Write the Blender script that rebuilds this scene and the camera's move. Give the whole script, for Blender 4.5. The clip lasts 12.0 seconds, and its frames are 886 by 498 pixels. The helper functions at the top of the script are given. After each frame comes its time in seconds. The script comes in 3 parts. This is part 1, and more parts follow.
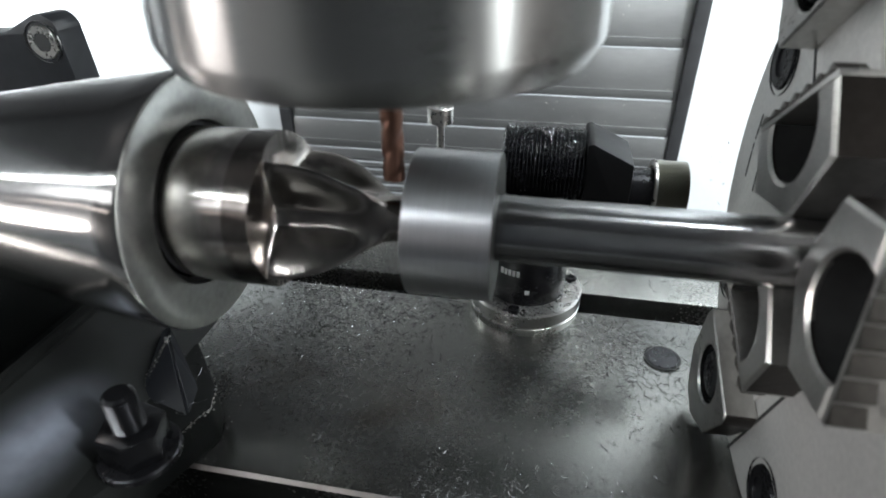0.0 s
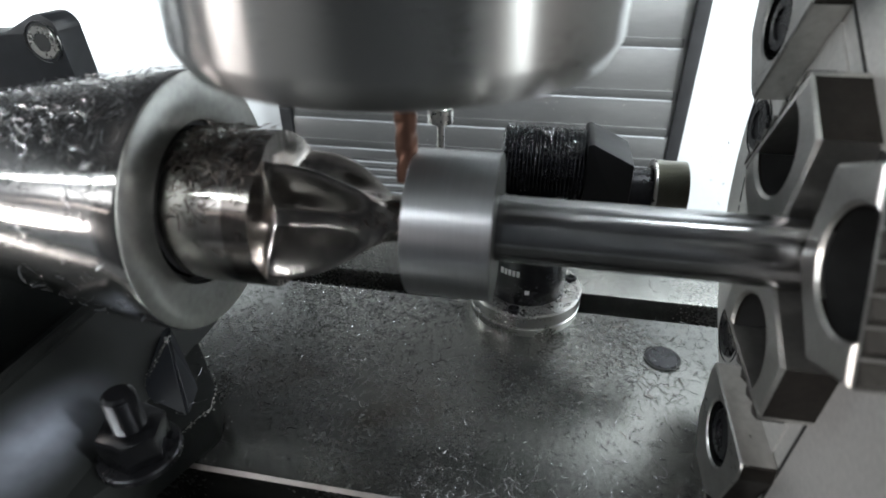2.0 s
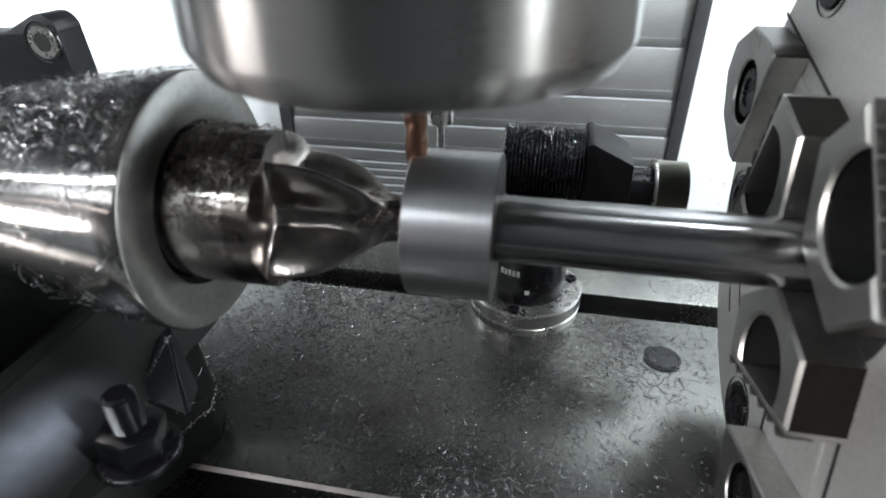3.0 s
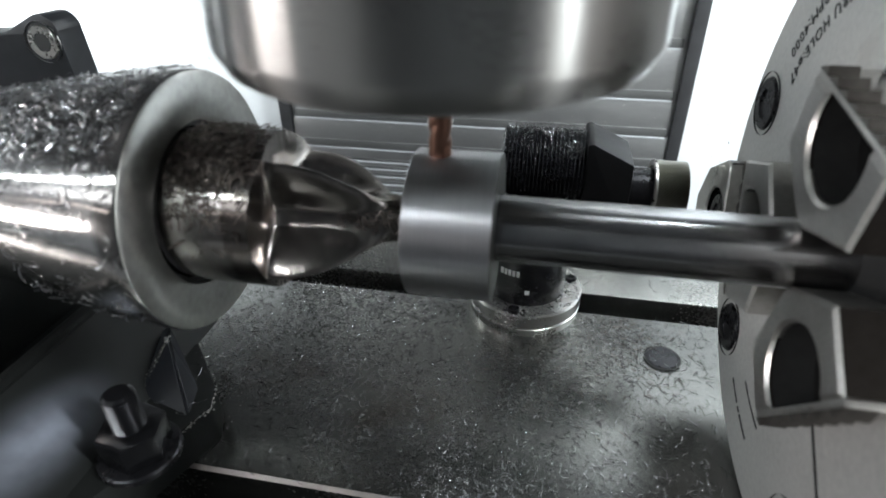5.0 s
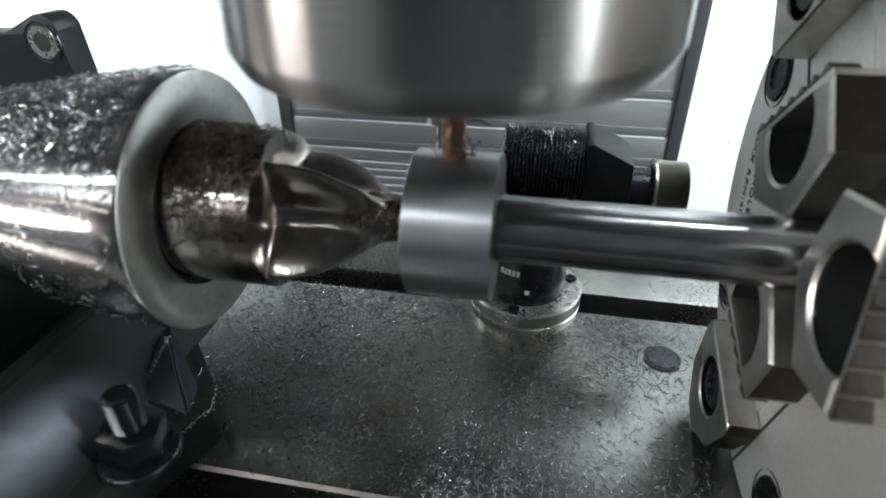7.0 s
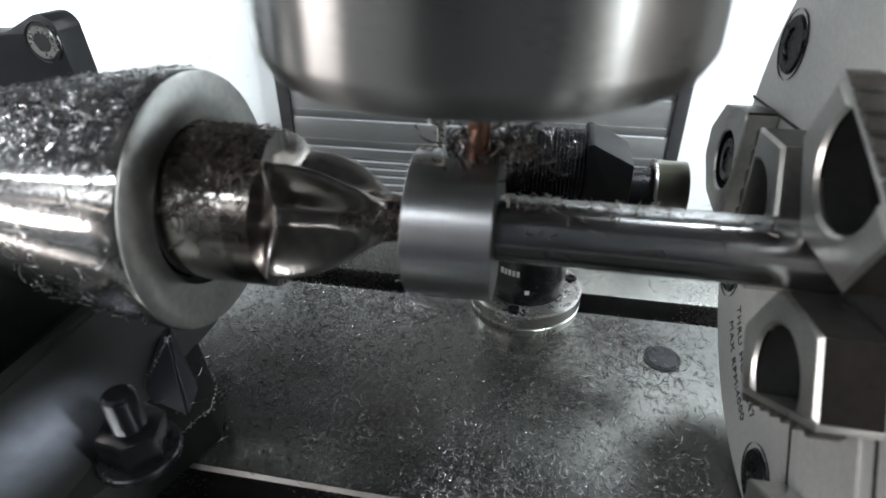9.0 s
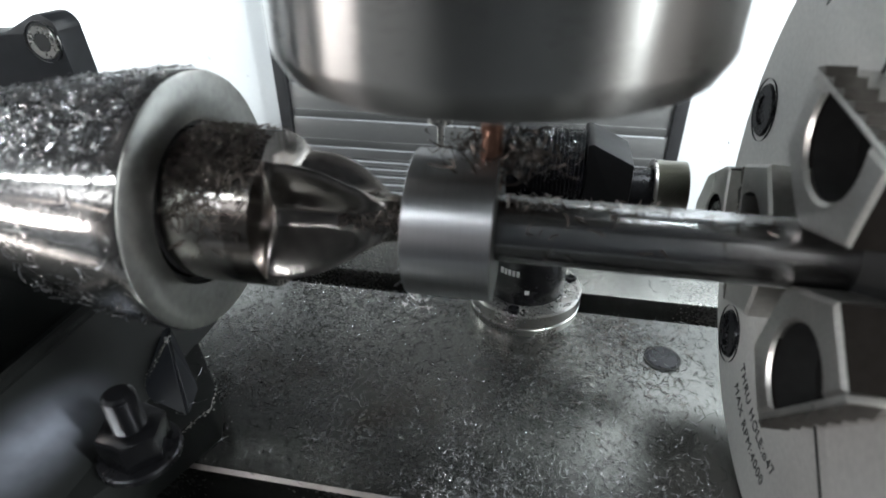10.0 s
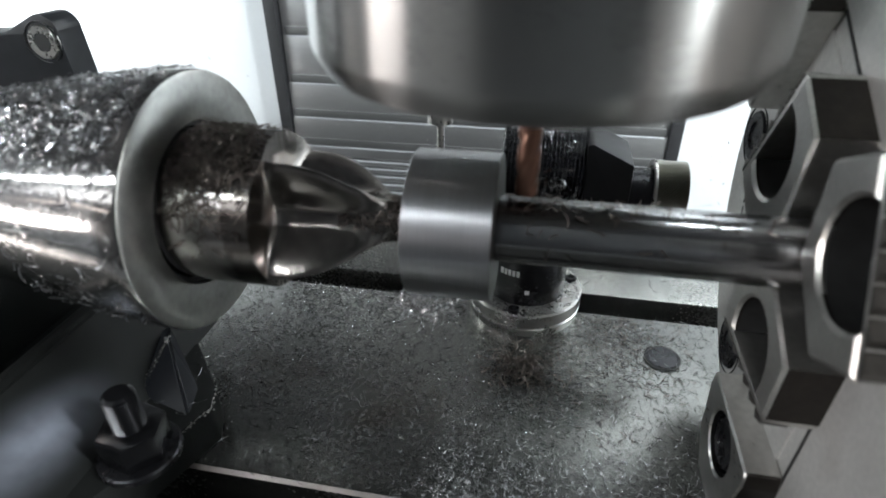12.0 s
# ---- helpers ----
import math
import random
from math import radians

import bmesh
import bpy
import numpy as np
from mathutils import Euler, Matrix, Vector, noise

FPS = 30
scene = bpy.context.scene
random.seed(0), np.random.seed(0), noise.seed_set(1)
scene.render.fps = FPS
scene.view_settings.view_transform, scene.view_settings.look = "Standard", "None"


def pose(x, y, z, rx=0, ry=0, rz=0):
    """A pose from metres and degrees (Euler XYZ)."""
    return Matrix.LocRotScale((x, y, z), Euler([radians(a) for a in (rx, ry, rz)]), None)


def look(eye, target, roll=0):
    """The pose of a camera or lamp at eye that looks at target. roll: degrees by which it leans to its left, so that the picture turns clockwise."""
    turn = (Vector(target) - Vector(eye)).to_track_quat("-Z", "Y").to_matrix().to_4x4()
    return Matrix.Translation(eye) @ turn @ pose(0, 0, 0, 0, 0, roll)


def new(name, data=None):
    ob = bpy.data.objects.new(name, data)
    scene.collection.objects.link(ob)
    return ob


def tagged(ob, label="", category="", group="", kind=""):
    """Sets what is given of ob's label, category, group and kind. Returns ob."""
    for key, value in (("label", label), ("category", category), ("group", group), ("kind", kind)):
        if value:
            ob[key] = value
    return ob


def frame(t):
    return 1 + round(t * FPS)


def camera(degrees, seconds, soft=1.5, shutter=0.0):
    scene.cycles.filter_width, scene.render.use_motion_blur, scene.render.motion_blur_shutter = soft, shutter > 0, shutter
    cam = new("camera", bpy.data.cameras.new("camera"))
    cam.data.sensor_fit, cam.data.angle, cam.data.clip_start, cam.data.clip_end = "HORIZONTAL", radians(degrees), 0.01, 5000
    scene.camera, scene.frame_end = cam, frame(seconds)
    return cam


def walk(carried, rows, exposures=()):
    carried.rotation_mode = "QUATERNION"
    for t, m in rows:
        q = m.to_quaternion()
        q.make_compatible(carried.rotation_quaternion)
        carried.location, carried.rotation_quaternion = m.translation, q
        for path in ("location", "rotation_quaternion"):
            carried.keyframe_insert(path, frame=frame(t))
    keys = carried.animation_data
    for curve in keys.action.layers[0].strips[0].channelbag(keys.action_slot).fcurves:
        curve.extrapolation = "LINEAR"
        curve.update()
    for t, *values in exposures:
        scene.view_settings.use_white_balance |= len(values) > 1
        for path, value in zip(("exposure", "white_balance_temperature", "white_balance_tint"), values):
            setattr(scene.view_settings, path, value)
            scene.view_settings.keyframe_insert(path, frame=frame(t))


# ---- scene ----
# camera: fixed on the machine, close to the work
EYE = Vector((0.01933, -0.11724, 0.06556))
YAW, PITCH = 0.19187, 0.54825
AIM = Vector((-math.sin(YAW) * math.cos(PITCH), math.cos(YAW) * math.cos(PITCH), -math.sin(PITCH)))
cam = camera(76.26, 12.0, soft=1.7, shutter=0.4)
# the small lens is focused on the table, so near things are soft
cam.data.dof.use_dof, cam.data.dof.focus_distance, cam.data.dof.aperture_fstop = True, 0.215, 14.0
walk(cam, [(0, look(EYE, EYE + AIM, -0.36)), (12, look(EYE, EYE + AIM, -0.36))])

# ---------------------------------------------------------------- light
world = bpy.data.worlds.new("machine_hall")
scene.world = world
world.use_nodes = True
world.node_tree.nodes["Background"].inputs[0].default_value = (0.8, 0.9, 1.0, 1)
world.node_tree.nodes["Background"].inputs[1].default_value = 0.06
scene.view_settings.exposure = 0.20


def area_lamp(name, m, sx, sy, watts, colour=(0.91, 0.975, 1.0), spread=180):
    d = bpy.data.lights.new(name, "AREA")
    d.shape, d.size, d.size_y, d.energy, d.color = "RECTANGLE", sx, sy, watts, colour
    d.spread = radians(spread)
    ob = new(name, d)
    ob.matrix_world = m
    return tagged(ob, "unseen white LED light, some added as fill" if "led" in name else "daylight through the viewing window of the door", "lamp")


area_lamp("led_bar", look((-0.68, -0.36, 0.29), (-0.68, 0.02, -0.02)), 1.04, 0.010, 2.2)
# two unseen lamps added to brighten the white rear walls
area_lamp("led_fill", look((-0.44, 0.10, 0.04), (-0.37, 0.27, -0.02)), 0.12, 0.16, 1.7, (0.90, 0.98, 1), 168)
area_lamp("led_fill", look((0.38, 0.06, 0.50), (0.34, 0.34, 0.05)), 0.36, 0.05, 4.3, (0.90, 0.98, 1), 100)
area_lamp("led_strip", look((0.56, -0.206, 0.31), (0.01, -0.034, 0.16)), 0.032, 0.36, 7.0)
# the low left one is unseen fill, added to brighten the lower chuck
area_lamp("led_strip", look((-0.80, -0.34, -0.045), (0.0, -0.02, -0.01)), 0.30, 0.070, 2.2, (1.0, 0.94, 0.92))
area_lamp("window_light", look((-0.74, -0.585, 0.30), (-0.74, 0.0, 0.26)), 0.90, 0.12, 0.8, (0.96, 0.97, 1.0))
area_lamp("window_light", look((-0.78, -0.585, 0.165), (-0.78, 0.0, 0.10)), 0.80, 0.012, 0.12, (1.0, 0.88, 0.84))


# ---------------------------------------------------------------- materials
def nodes_of(name):
    m = bpy.data.materials.new(name)
    m.use_nodes = True
    t = m.node_tree
    return m, t, t.nodes["Principled BSDF"]


def material(name, colour, rough=0.5, metal=0.0, vary=0.15, scale=60.0, bump=0.1, bump_scale=400.0, stretch=(1, 1, 1),
             rough_vary=0.1, spots=0.0, spot_colour=(0.02, 0.015, 0.01), spot_scale=35.0):
    """A surface with blotches at one scale, fine grain at another, and gloss that varies."""
    m, t, b = nodes_of(name)
    new_node, link = t.nodes.new, t.links.new
    co = new_node("ShaderNodeTexCoord")
    mp = new_node("ShaderNodeMapping")
    mp.inputs["Scale"].default_value = stretch
    link(co.outputs["Object"], mp.inputs["Vector"])
    n1, n2 = new_node("ShaderNodeTexNoise"), new_node("ShaderNodeTexNoise")
    for n, s, d in ((n1, scale, 5), (n2, bump_scale, 4)):
        n.inputs["Scale"].default_value, n.inputs["Detail"].default_value = s, d
    link(co.outputs["Object"], n1.inputs["Vector"])
    link(mp.outputs["Vector"], n2.inputs["Vector"])
    mix = new_node("ShaderNodeMix")
    mix.data_type, mix.blend_type = "RGBA", "MIX"
    mix.inputs[6].default_value = (*[c * (1 - vary) for c in colour], 1)
    mix.inputs[7].default_value = (*[min(1, c * (1 + vary)) for c in colour], 1)
    blend = new_node("ShaderNodeMath")
    blend.operation = "MULTIPLY_ADD"
    blend.inputs[1].default_value, blend.inputs[2].default_value = 0.55, 0.0
    link(n1.outputs["Fac"], blend.inputs[0])
    add = new_node("ShaderNodeMath")
    add.operation = "MULTIPLY_ADD"
    add.inputs[1].default_value = 0.45
    link(n2.outputs["Fac"], add.inputs[0])
    link(blend.outputs[0], add.inputs[2])
    wide = new_node("ShaderNodeMapRange")
    wide.inputs["From Min"].default_value, wide.inputs["From Max"].default_value = 0.3, 0.7
    link(add.outputs[0], wide.inputs["Value"])
    link(wide.outputs["Result"], mix.inputs[0])
    out = mix.outputs[2]
    if spots:
        n3 = new_node("ShaderNodeTexNoise")
        n3.inputs["Scale"].default_value, n3.inputs["Detail"].default_value = spot_scale, 6
        link(co.outputs["Object"], n3.inputs["Vector"])
        r3 = new_node("ShaderNodeMapRange")
        r3.inputs["From Min"].default_value, r3.inputs["From Max"].default_value = 0.62, 0.72
        r3.inputs["To Max"].default_value = spots
        link(n3.outputs["Fac"], r3.inputs["Value"])
        m3 = new_node("ShaderNodeMix")
        m3.data_type = "RGBA"
        m3.inputs[7].default_value = (*spot_colour, 1)
        link(r3.outputs["Result"], m3.inputs[0])
        link(out, m3.inputs[6])
        out = m3.outputs[2]
    link(out, b.inputs["Base Color"])
    rr = new_node("ShaderNodeMapRange")
    rr.inputs["To Min"].default_value, rr.inputs["To Max"].default_value = max(0.03, rough - rough_vary), min(1, rough + rough_vary)
    link(add.outputs[0], rr.inputs["Value"])
    link(rr.outputs["Result"], b.inputs["Roughness"])
    b.inputs["Metallic"].default_value = metal
    if bump:
        bp = new_node("ShaderNodeBump")
        bp.inputs["Strength"].default_value, bp.inputs["Distance"].default_value = bump, 0.0004
        link(n2.outputs["Fac"], bp.inputs["Height"])
        link(bp.outputs["Normal"], b.inputs["Normal"])
    return m


STEEL_SPINDLE = material("ground_spindle_steel", (0.355, 0.35, 0.34), 0.28, 1, 0.06, 40, 0.01, 300, (1, 1, 30), 0.03)
STEEL_TAIL = material("ground_sleeve_steel", (0.55, 0.54, 0.525), 0.15, 1, 0.12, 60, 0.02, 900, (1, 1, 1), 0.07, 0.3, (0.25, 0.22, 0.19), 45)
STEEL_CENTER = material("worn_center_steel", (0.47, 0.45, 0.43), 0.20, 1, 0.25, 90, 0.08, 500, (1, 1, 1), 0.09, 0.35, (0.10, 0.06, 0.04), 60)
STEEL_NOSE = material("browned_nose_steel", (0.25, 0.23, 0.215), 0.19, 1, 0.3, 120, 0.08, 420, (1, 1, 1), 0.1, 0.5, (0.05, 0.035, 0.025), 70)
STEEL_RING = material("turned_ring_steel", (0.56, 0.57, 0.59), 0.33, 1, 0.10, 50, 0.05, 260, (9, 0.4, 0.4), 0.08)
STEEL_BAR = material("bright_bar_steel", (0.31, 0.31, 0.315), 0.20, 1, 0.14, 70, 0.03, 500, (0.2, 1, 1), 0.06)
STEEL_CHUCK = material("ground_chuck_steel", (0.66, 0.65, 0.63), 0.42, 0.6, 0.16, 24, 0.08, 700, (1, 1, 1), 0.08, 0.15, (0.3, 0.25, 0.2), 40)
STEEL_JAW = material("milled_jaw_steel", (0.58, 0.57, 0.55), 0.30, 0.95, 0.2, 80, 0.10, 500, (1, 3, 1), 0.1)
BLACK_OXIDE = material("black_oxide", (0.022, 0.022, 0.025), 0.28, 0.7, 0.3, 90, 0.12, 700)
CAST_TABLE = material("ground_cast_table", (0.178, 0.178, 0.170), 0.26, 0.88, 0.16, 18, 0.10, 800, (1, 1, 1), 0.09, 0.4, (0.07, 0.05, 0.03), 22)
NUT_BLACK = material("glossy_black_oxide", (0.016, 0.016, 0.018), 0.20, 0.6, 0.2, 90, 0.03, 700)
# dark iron; on the jaw bores it also carries their shade
SLOT_DARK = material("dark_slot_iron", (0.03, 0.03, 0.03), 0.5, 0.3, 0.3)
PAINT_BLACK = material("dark_machine_paint", (0.008, 0.009, 0.012), 0.36, 0.0, 0.25, 25, 0.35, 160)
PAINT_BRACKET = material("grey_bracket_paint", (0.030, 0.032, 0.036), 0.40, 0.0, 0.25, 25, 0.25, 200)
PAINT_CAST = material("dark_casting_paint", (0.0050, 0.0057, 0.0054), 0.55, 0.0, 0.25, 25, 0.35, 160)
STEEL_FACE = material("turned_face_steel", (0.37, 0.37, 0.355), 0.34, 1, 0.22, 70, 0.08, 500, (1, 1, 1), 0.08, 0.25, (0.25, 0.22, 0.19), 45)


def ground_round(m, axis, amount):
    """Grinding marks that run round an axis draw the highlights out along it."""
    t = m.node_tree
    b, tan = t.nodes["Principled BSDF"], t.nodes.new("ShaderNodeTangent")
    tan.direction_type, tan.axis = "RADIAL", axis
    t.links.new(tan.outputs["Tangent"], b.inputs["Tangent"])
    b.inputs["Anisotropic"].default_value, b.inputs["Anisotropic Rotation"].default_value = amount, 0.25


ground_round(STEEL_SPINDLE, "Z", 0.97)
for turned in (STEEL_TAIL, STEEL_CENTER, STEEL_RING, STEEL_BAR):
    ground_round(turned, "X", 0.75)
for paint in (PAINT_CAST, PAINT_BLACK):
    paint.node_tree.nodes["Principled BSDF"].inputs["Specular IOR Level"].default_value = 0.22


def painted_haze(m, centre, turn, size, colour):
    """A reflected haze painted into the base colour: one soft, ragged patch."""
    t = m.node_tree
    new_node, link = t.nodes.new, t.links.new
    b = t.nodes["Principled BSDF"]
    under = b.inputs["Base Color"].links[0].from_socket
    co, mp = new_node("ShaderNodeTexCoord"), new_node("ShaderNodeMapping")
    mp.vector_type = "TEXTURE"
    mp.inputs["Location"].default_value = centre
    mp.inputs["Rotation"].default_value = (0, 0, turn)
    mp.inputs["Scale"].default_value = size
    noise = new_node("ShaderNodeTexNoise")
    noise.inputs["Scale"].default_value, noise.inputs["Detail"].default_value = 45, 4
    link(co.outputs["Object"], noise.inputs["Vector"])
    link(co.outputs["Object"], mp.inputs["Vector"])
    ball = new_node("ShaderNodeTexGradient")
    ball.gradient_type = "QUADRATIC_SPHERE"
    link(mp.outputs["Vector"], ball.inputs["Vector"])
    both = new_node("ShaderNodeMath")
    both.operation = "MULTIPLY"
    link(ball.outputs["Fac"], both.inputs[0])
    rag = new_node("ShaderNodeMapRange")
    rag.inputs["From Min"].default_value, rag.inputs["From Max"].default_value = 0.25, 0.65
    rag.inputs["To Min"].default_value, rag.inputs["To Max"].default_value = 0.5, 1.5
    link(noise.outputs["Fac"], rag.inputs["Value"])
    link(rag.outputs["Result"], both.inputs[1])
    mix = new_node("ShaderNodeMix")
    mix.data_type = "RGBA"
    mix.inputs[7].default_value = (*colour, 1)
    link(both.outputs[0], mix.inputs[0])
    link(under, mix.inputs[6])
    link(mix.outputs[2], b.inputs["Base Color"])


# bluish glare on the casting, put into its base colour
painted_haze(PAINT_CAST, (-0.1105, -0.0370, -0.0605), radians(86), (0.034, 0.0125, 0.03), (0.22, 0.235, 0.28))
PAINT_WHITE = material("white_enclosure_paint", (0.66, 0.68, 0.70), 0.35, 0, 0.03, 12, 0.05, 300)
COVER_STEEL = material("way_cover_steel", (0.40, 0.40, 0.40), 0.34, 0.9, 0.07, 20, 0.05, 500, (0.3, 1, 1))
# pale tone for the light caught along the cover ledges
LEDGE_STEEL = material("ledge_highlight_steel", (0.38, 0.39, 0.41), 0.4, 0.15, 0.2, 60)
JAW_WORN = material("worn_jaw_teeth", (0.16, 0.15, 0.14), 0.40, 0.9, 0.3, 90, 0.15, 500)
# brown of the jaw flanks, darkened for the shade between jaws
JAW_SIDE = material("shaded_brown_jaw_side", (0.036, 0.031, 0.028), 0.38, 0.8, 0.3, 70, 0.2, 500)
# pinkish highlight of the slot edge, put into a strip's colour
EDGE_HIGHLIGHT = material("slot_edge_highlight", (0.42, 0.38, 0.36), 0.42, 0.9, 0.25, 60)
COVER_STRIP = material("dark_cover_strip", (0.10, 0.10, 0.10), 0.45, 0.5, 0.1, 40)
RUBBER = material("black_wiper_rubber", (0.02, 0.02, 0.022), 0.6, 0, 0.3, 90, 0.3, 300)
BLACK_PLASTIC = material("black_probe_body", (0.010, 0.010, 0.012), 0.26, 0, 0.3, 100, 0.08, 600)
PROBE_STEEL = material("stainless_probe", (0.55, 0.54, 0.52), 0.28, 1, 0.08, 80, 0.05, 700)
KNURL_STEEL = material("knurled_cap_steel", (0.24, 0.235, 0.21), 0.42, 1, 0.12, 90, 0.1, 900)
CARBIDE = material("coated_carbide", (0.20, 0.105, 0.075), 0.38, 0.7, 0.2, 120, 0.15, 700, (1, 1, 0.15))
# shade put into the collar face's colour, in place of a bright reflection
DARKENED_FACE = material("darkened_end_face", (0.09, 0.088, 0.085), 0.45, 0.9, 0.3, 120, 0.1, 500)
WEDGE_BLACK = material("dull_black_housing", (0.008, 0.008, 0.009), 0.5, 0, 0.3, 100, 0.1, 600)
WEDGE_BLACK.node_tree.nodes["Principled BSDF"].inputs["Specular IOR Level"].default_value = 0.2
SWARF = material("bright_swarf", (0.23, 0.23, 0.235), 0.24, 1, 0.45, 300, 0.0)
SWARF_CLEAN = material("clean_swarf", (0.66, 0.66, 0.67), 0.25, 1, 0.3, 300, 0.0)
SWARF_WET = material("wet_swarf", (0.47, 0.47, 0.48), 0.28, 1, 0.4, 300, 0.0)
SWARF_DARK = material("oily_swarf", (0.13, 0.11, 0.10), 0.35, 1, 0.4, 300, 0.0)
INK = material("etched_ink", (0.03, 0.03, 0.03), 0.6)
WHITE_INK = material("white_print", (0.75, 0.75, 0.75), 0.5)
GREY_PANEL = material("grey_sump_paint", (0.16, 0.165, 0.17), 0.55, 0, 0.15, 10)
DARK_PANEL = material("dark_door_panel", (0.05, 0.052, 0.055), 0.4, 0, 0.15, 10)


# ---------------------------------------------------------------- mesh helpers
def mesh_object(name, bm, mat, smooth=35):
    bmesh.ops.recalc_face_normals(bm, faces=bm.faces)
    me = bpy.data.meshes.new(name)
    bm.to_mesh(me)
    bm.free()
    me.materials.append(mat)
    if smooth:
        me.shade_smooth()
        me.set_sharp_from_angle(angle=radians(smooth))
    return new(name, me)


def part(name, bm, mat, parent, label="", smooth=35):
    ob = mesh_object(name, bm, mat, smooth)
    ob.parent = parent
    if label:
        tagged(ob, label)
    return ob


def thing(name, label, category, at=(0, 0, 0), group="", kind=""):
    ob = new(name)
    ob.location = at
    ob.empty_display_size = 0.01
    return tagged(ob, label, category, group, kind)


def lathe(profile, seg=72, axis="x", bm=None, centre=(0, 0, 0), cap=True):
    """Turns (along, radius) pairs about an axis."""
    bm = bm or bmesh.new()
    rings = []
    for a, r in profile:
        ring = []
        for i in range(seg):
            c, s = r * math.cos(2 * math.pi * i / seg), r * math.sin(2 * math.pi * i / seg)
            v = {"x": (a, c, s), "y": (s, a, c), "z": (c, s, a)}[axis]
            ring.append(bm.verts.new((v[0] + centre[0], v[1] + centre[1], v[2] + centre[2])))
        rings.append(ring)
    for p, q in zip(rings, rings[1:]):
        for i in range(seg):
            j = (i + 1) % seg
            bm.faces.new((p[i], p[j], q[j], q[i]))
    if cap:
        for ring in (rings[0], rings[-1]):
            bm.faces.new(ring)
    return bm


def tube(profile, seg=72, axis="x", bm=None, centre=(0, 0, 0)):
    """Turns a closed section about an axis."""
    bm = bm or bmesh.new()
    return lathe(list(profile) + [profile[0]], seg, axis, bm, centre, cap=False)


def prism(poly, lo, hi, axis="x", bm=None, bevel=0.0):
    """A polygon drawn out along an axis. For x the polygon is (y, z), for y (x, z), for z (x, y)."""
    b = bmesh.new()
    put = {"x": lambda u, v, w: (w, u, v), "y": lambda u, v, w: (u, w, v), "z": lambda u, v, w: (u, v, w)}[axis]
    low = [b.verts.new(put(u, v, lo)) for u, v in poly]
    top = [b.verts.new(put(u, v, hi)) for u, v in poly]
    b.faces.new(low)
    b.faces.new(top)
    n = len(poly)
    for i in range(n):
        b.faces.new((low[i], low[(i + 1) % n], top[(i + 1) % n], top[i]))
    bmesh.ops.recalc_face_normals(b, faces=b.faces)
    if bevel:
        bmesh.ops.bevel(b, geom=list(b.edges), offset=bevel, segments=2, profile=0.6, affect="EDGES", clamp_overlap=True)
    return join(bm, b)


def join(bm, b):
    if bm is None:
        return b
    tmp = bpy.data.meshes.new("tmp")
    b.to_mesh(tmp)
    b.free()
    bm.from_mesh(tmp)
    bpy.data.meshes.remove(tmp)
    return bm


def box(x0, x1, y0, y1, z0, z1, bm=None, bevel=0.0):
    return prism([(x0, y0), (x1, y0), (x1, y1), (x0, y1)], z0, z1, "z", bm, bevel)


def arc(cx, cy, r, a0, a1, n):
    return [(cx + r * math.cos(radians(a0 + (a1 - a0) * i / n)), cy + r * math.sin(radians(a0 + (a1 - a0) * i / n))) for i in range(n + 1)]


def hexagon(r, turn=0):
    return [(r * math.cos(radians(60 * i + turn)), r * math.sin(radians(60 * i + turn))) for i in range(6)]


def moved(bm, m):
    bm.transform(m)
    return bm


def rim_words(text, size, rho, deg, parent):
    """Lettering in the built-in font, bent along a circle on the chuck face; its top points to the axis."""
    c = bpy.data.curves.new("lettering", "FONT")
    c.body, c.size, c.extrude, c.align_x, c.align_y = text, size, 0.00008, "CENTER", "CENTER"
    c.space_character = 1.15
    tmp = new("lettering", c)
    me = bpy.data.meshes.new_from_object(tmp.evaluated_get(bpy.context.evaluated_depsgraph_get()))
    bpy.data.objects.remove(tmp)
    for v in me.vertices:
        u, w, d = v.co
        a = radians(deg) - u / rho
        v.co = (-0.0001 - d, (rho - w) * math.cos(a), (rho - w) * math.sin(a))
    me.materials.clear()
    me.materials.append(INK)
    ob = new("lettering", me)
    ob.parent = parent
    return tagged(ob, "small dark engraved lettering")


def rim_bars(widths, height, rho, deg, parent):
    """Plain bars in place of marks that are not lettered."""
    bm, a = bmesh.new(), radians(deg)
    for w in widths:
        b = box(-0.00015, 0.0, rho - height / 2, rho + height / 2, -w / 2, w / 2)
        join(bm, moved(b, Matrix.Rotation(a, 4, "X")))
        a -= (w + height * 0.35) / rho
    part("engraved_mark", bm, INK, parent, "dark engraved marks")


# near-black that stands for the shade deep in the jaw holes
BORE_DARK = material("shaded_bore", (0.006, 0.006, 0.006), 0.7, 0, 0.3)
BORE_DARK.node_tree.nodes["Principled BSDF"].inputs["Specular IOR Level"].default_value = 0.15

LEDGES = [0.33, 0.20, 0.125, 0.072, 0.028, -0.0087, -0.0397, -0.0634, -0.084, -0.093, -0.098, -0.103, -0.1086, -0.114, -0.120, -0.20]   # way cover steps
ZT = -0.0844          # table top
XC = 0.0843           # chuck face
RC = 0.0825           # chuck radius


# tailstock sleeve: place along its axis and radius
SLEEVE = [(-0.40, 0.0190), (-0.160, 0.0200), (-0.114, 0.0262), (-0.090, 0.0303), (-0.072, 0.0326), (-0.0659, 0.0331), (-0.0651, 0.0328)]


def sleeve_radius(x):
    return float(np.interp(x, [p[0] for p in SLEEVE], [p[1] for p in SLEEVE]))


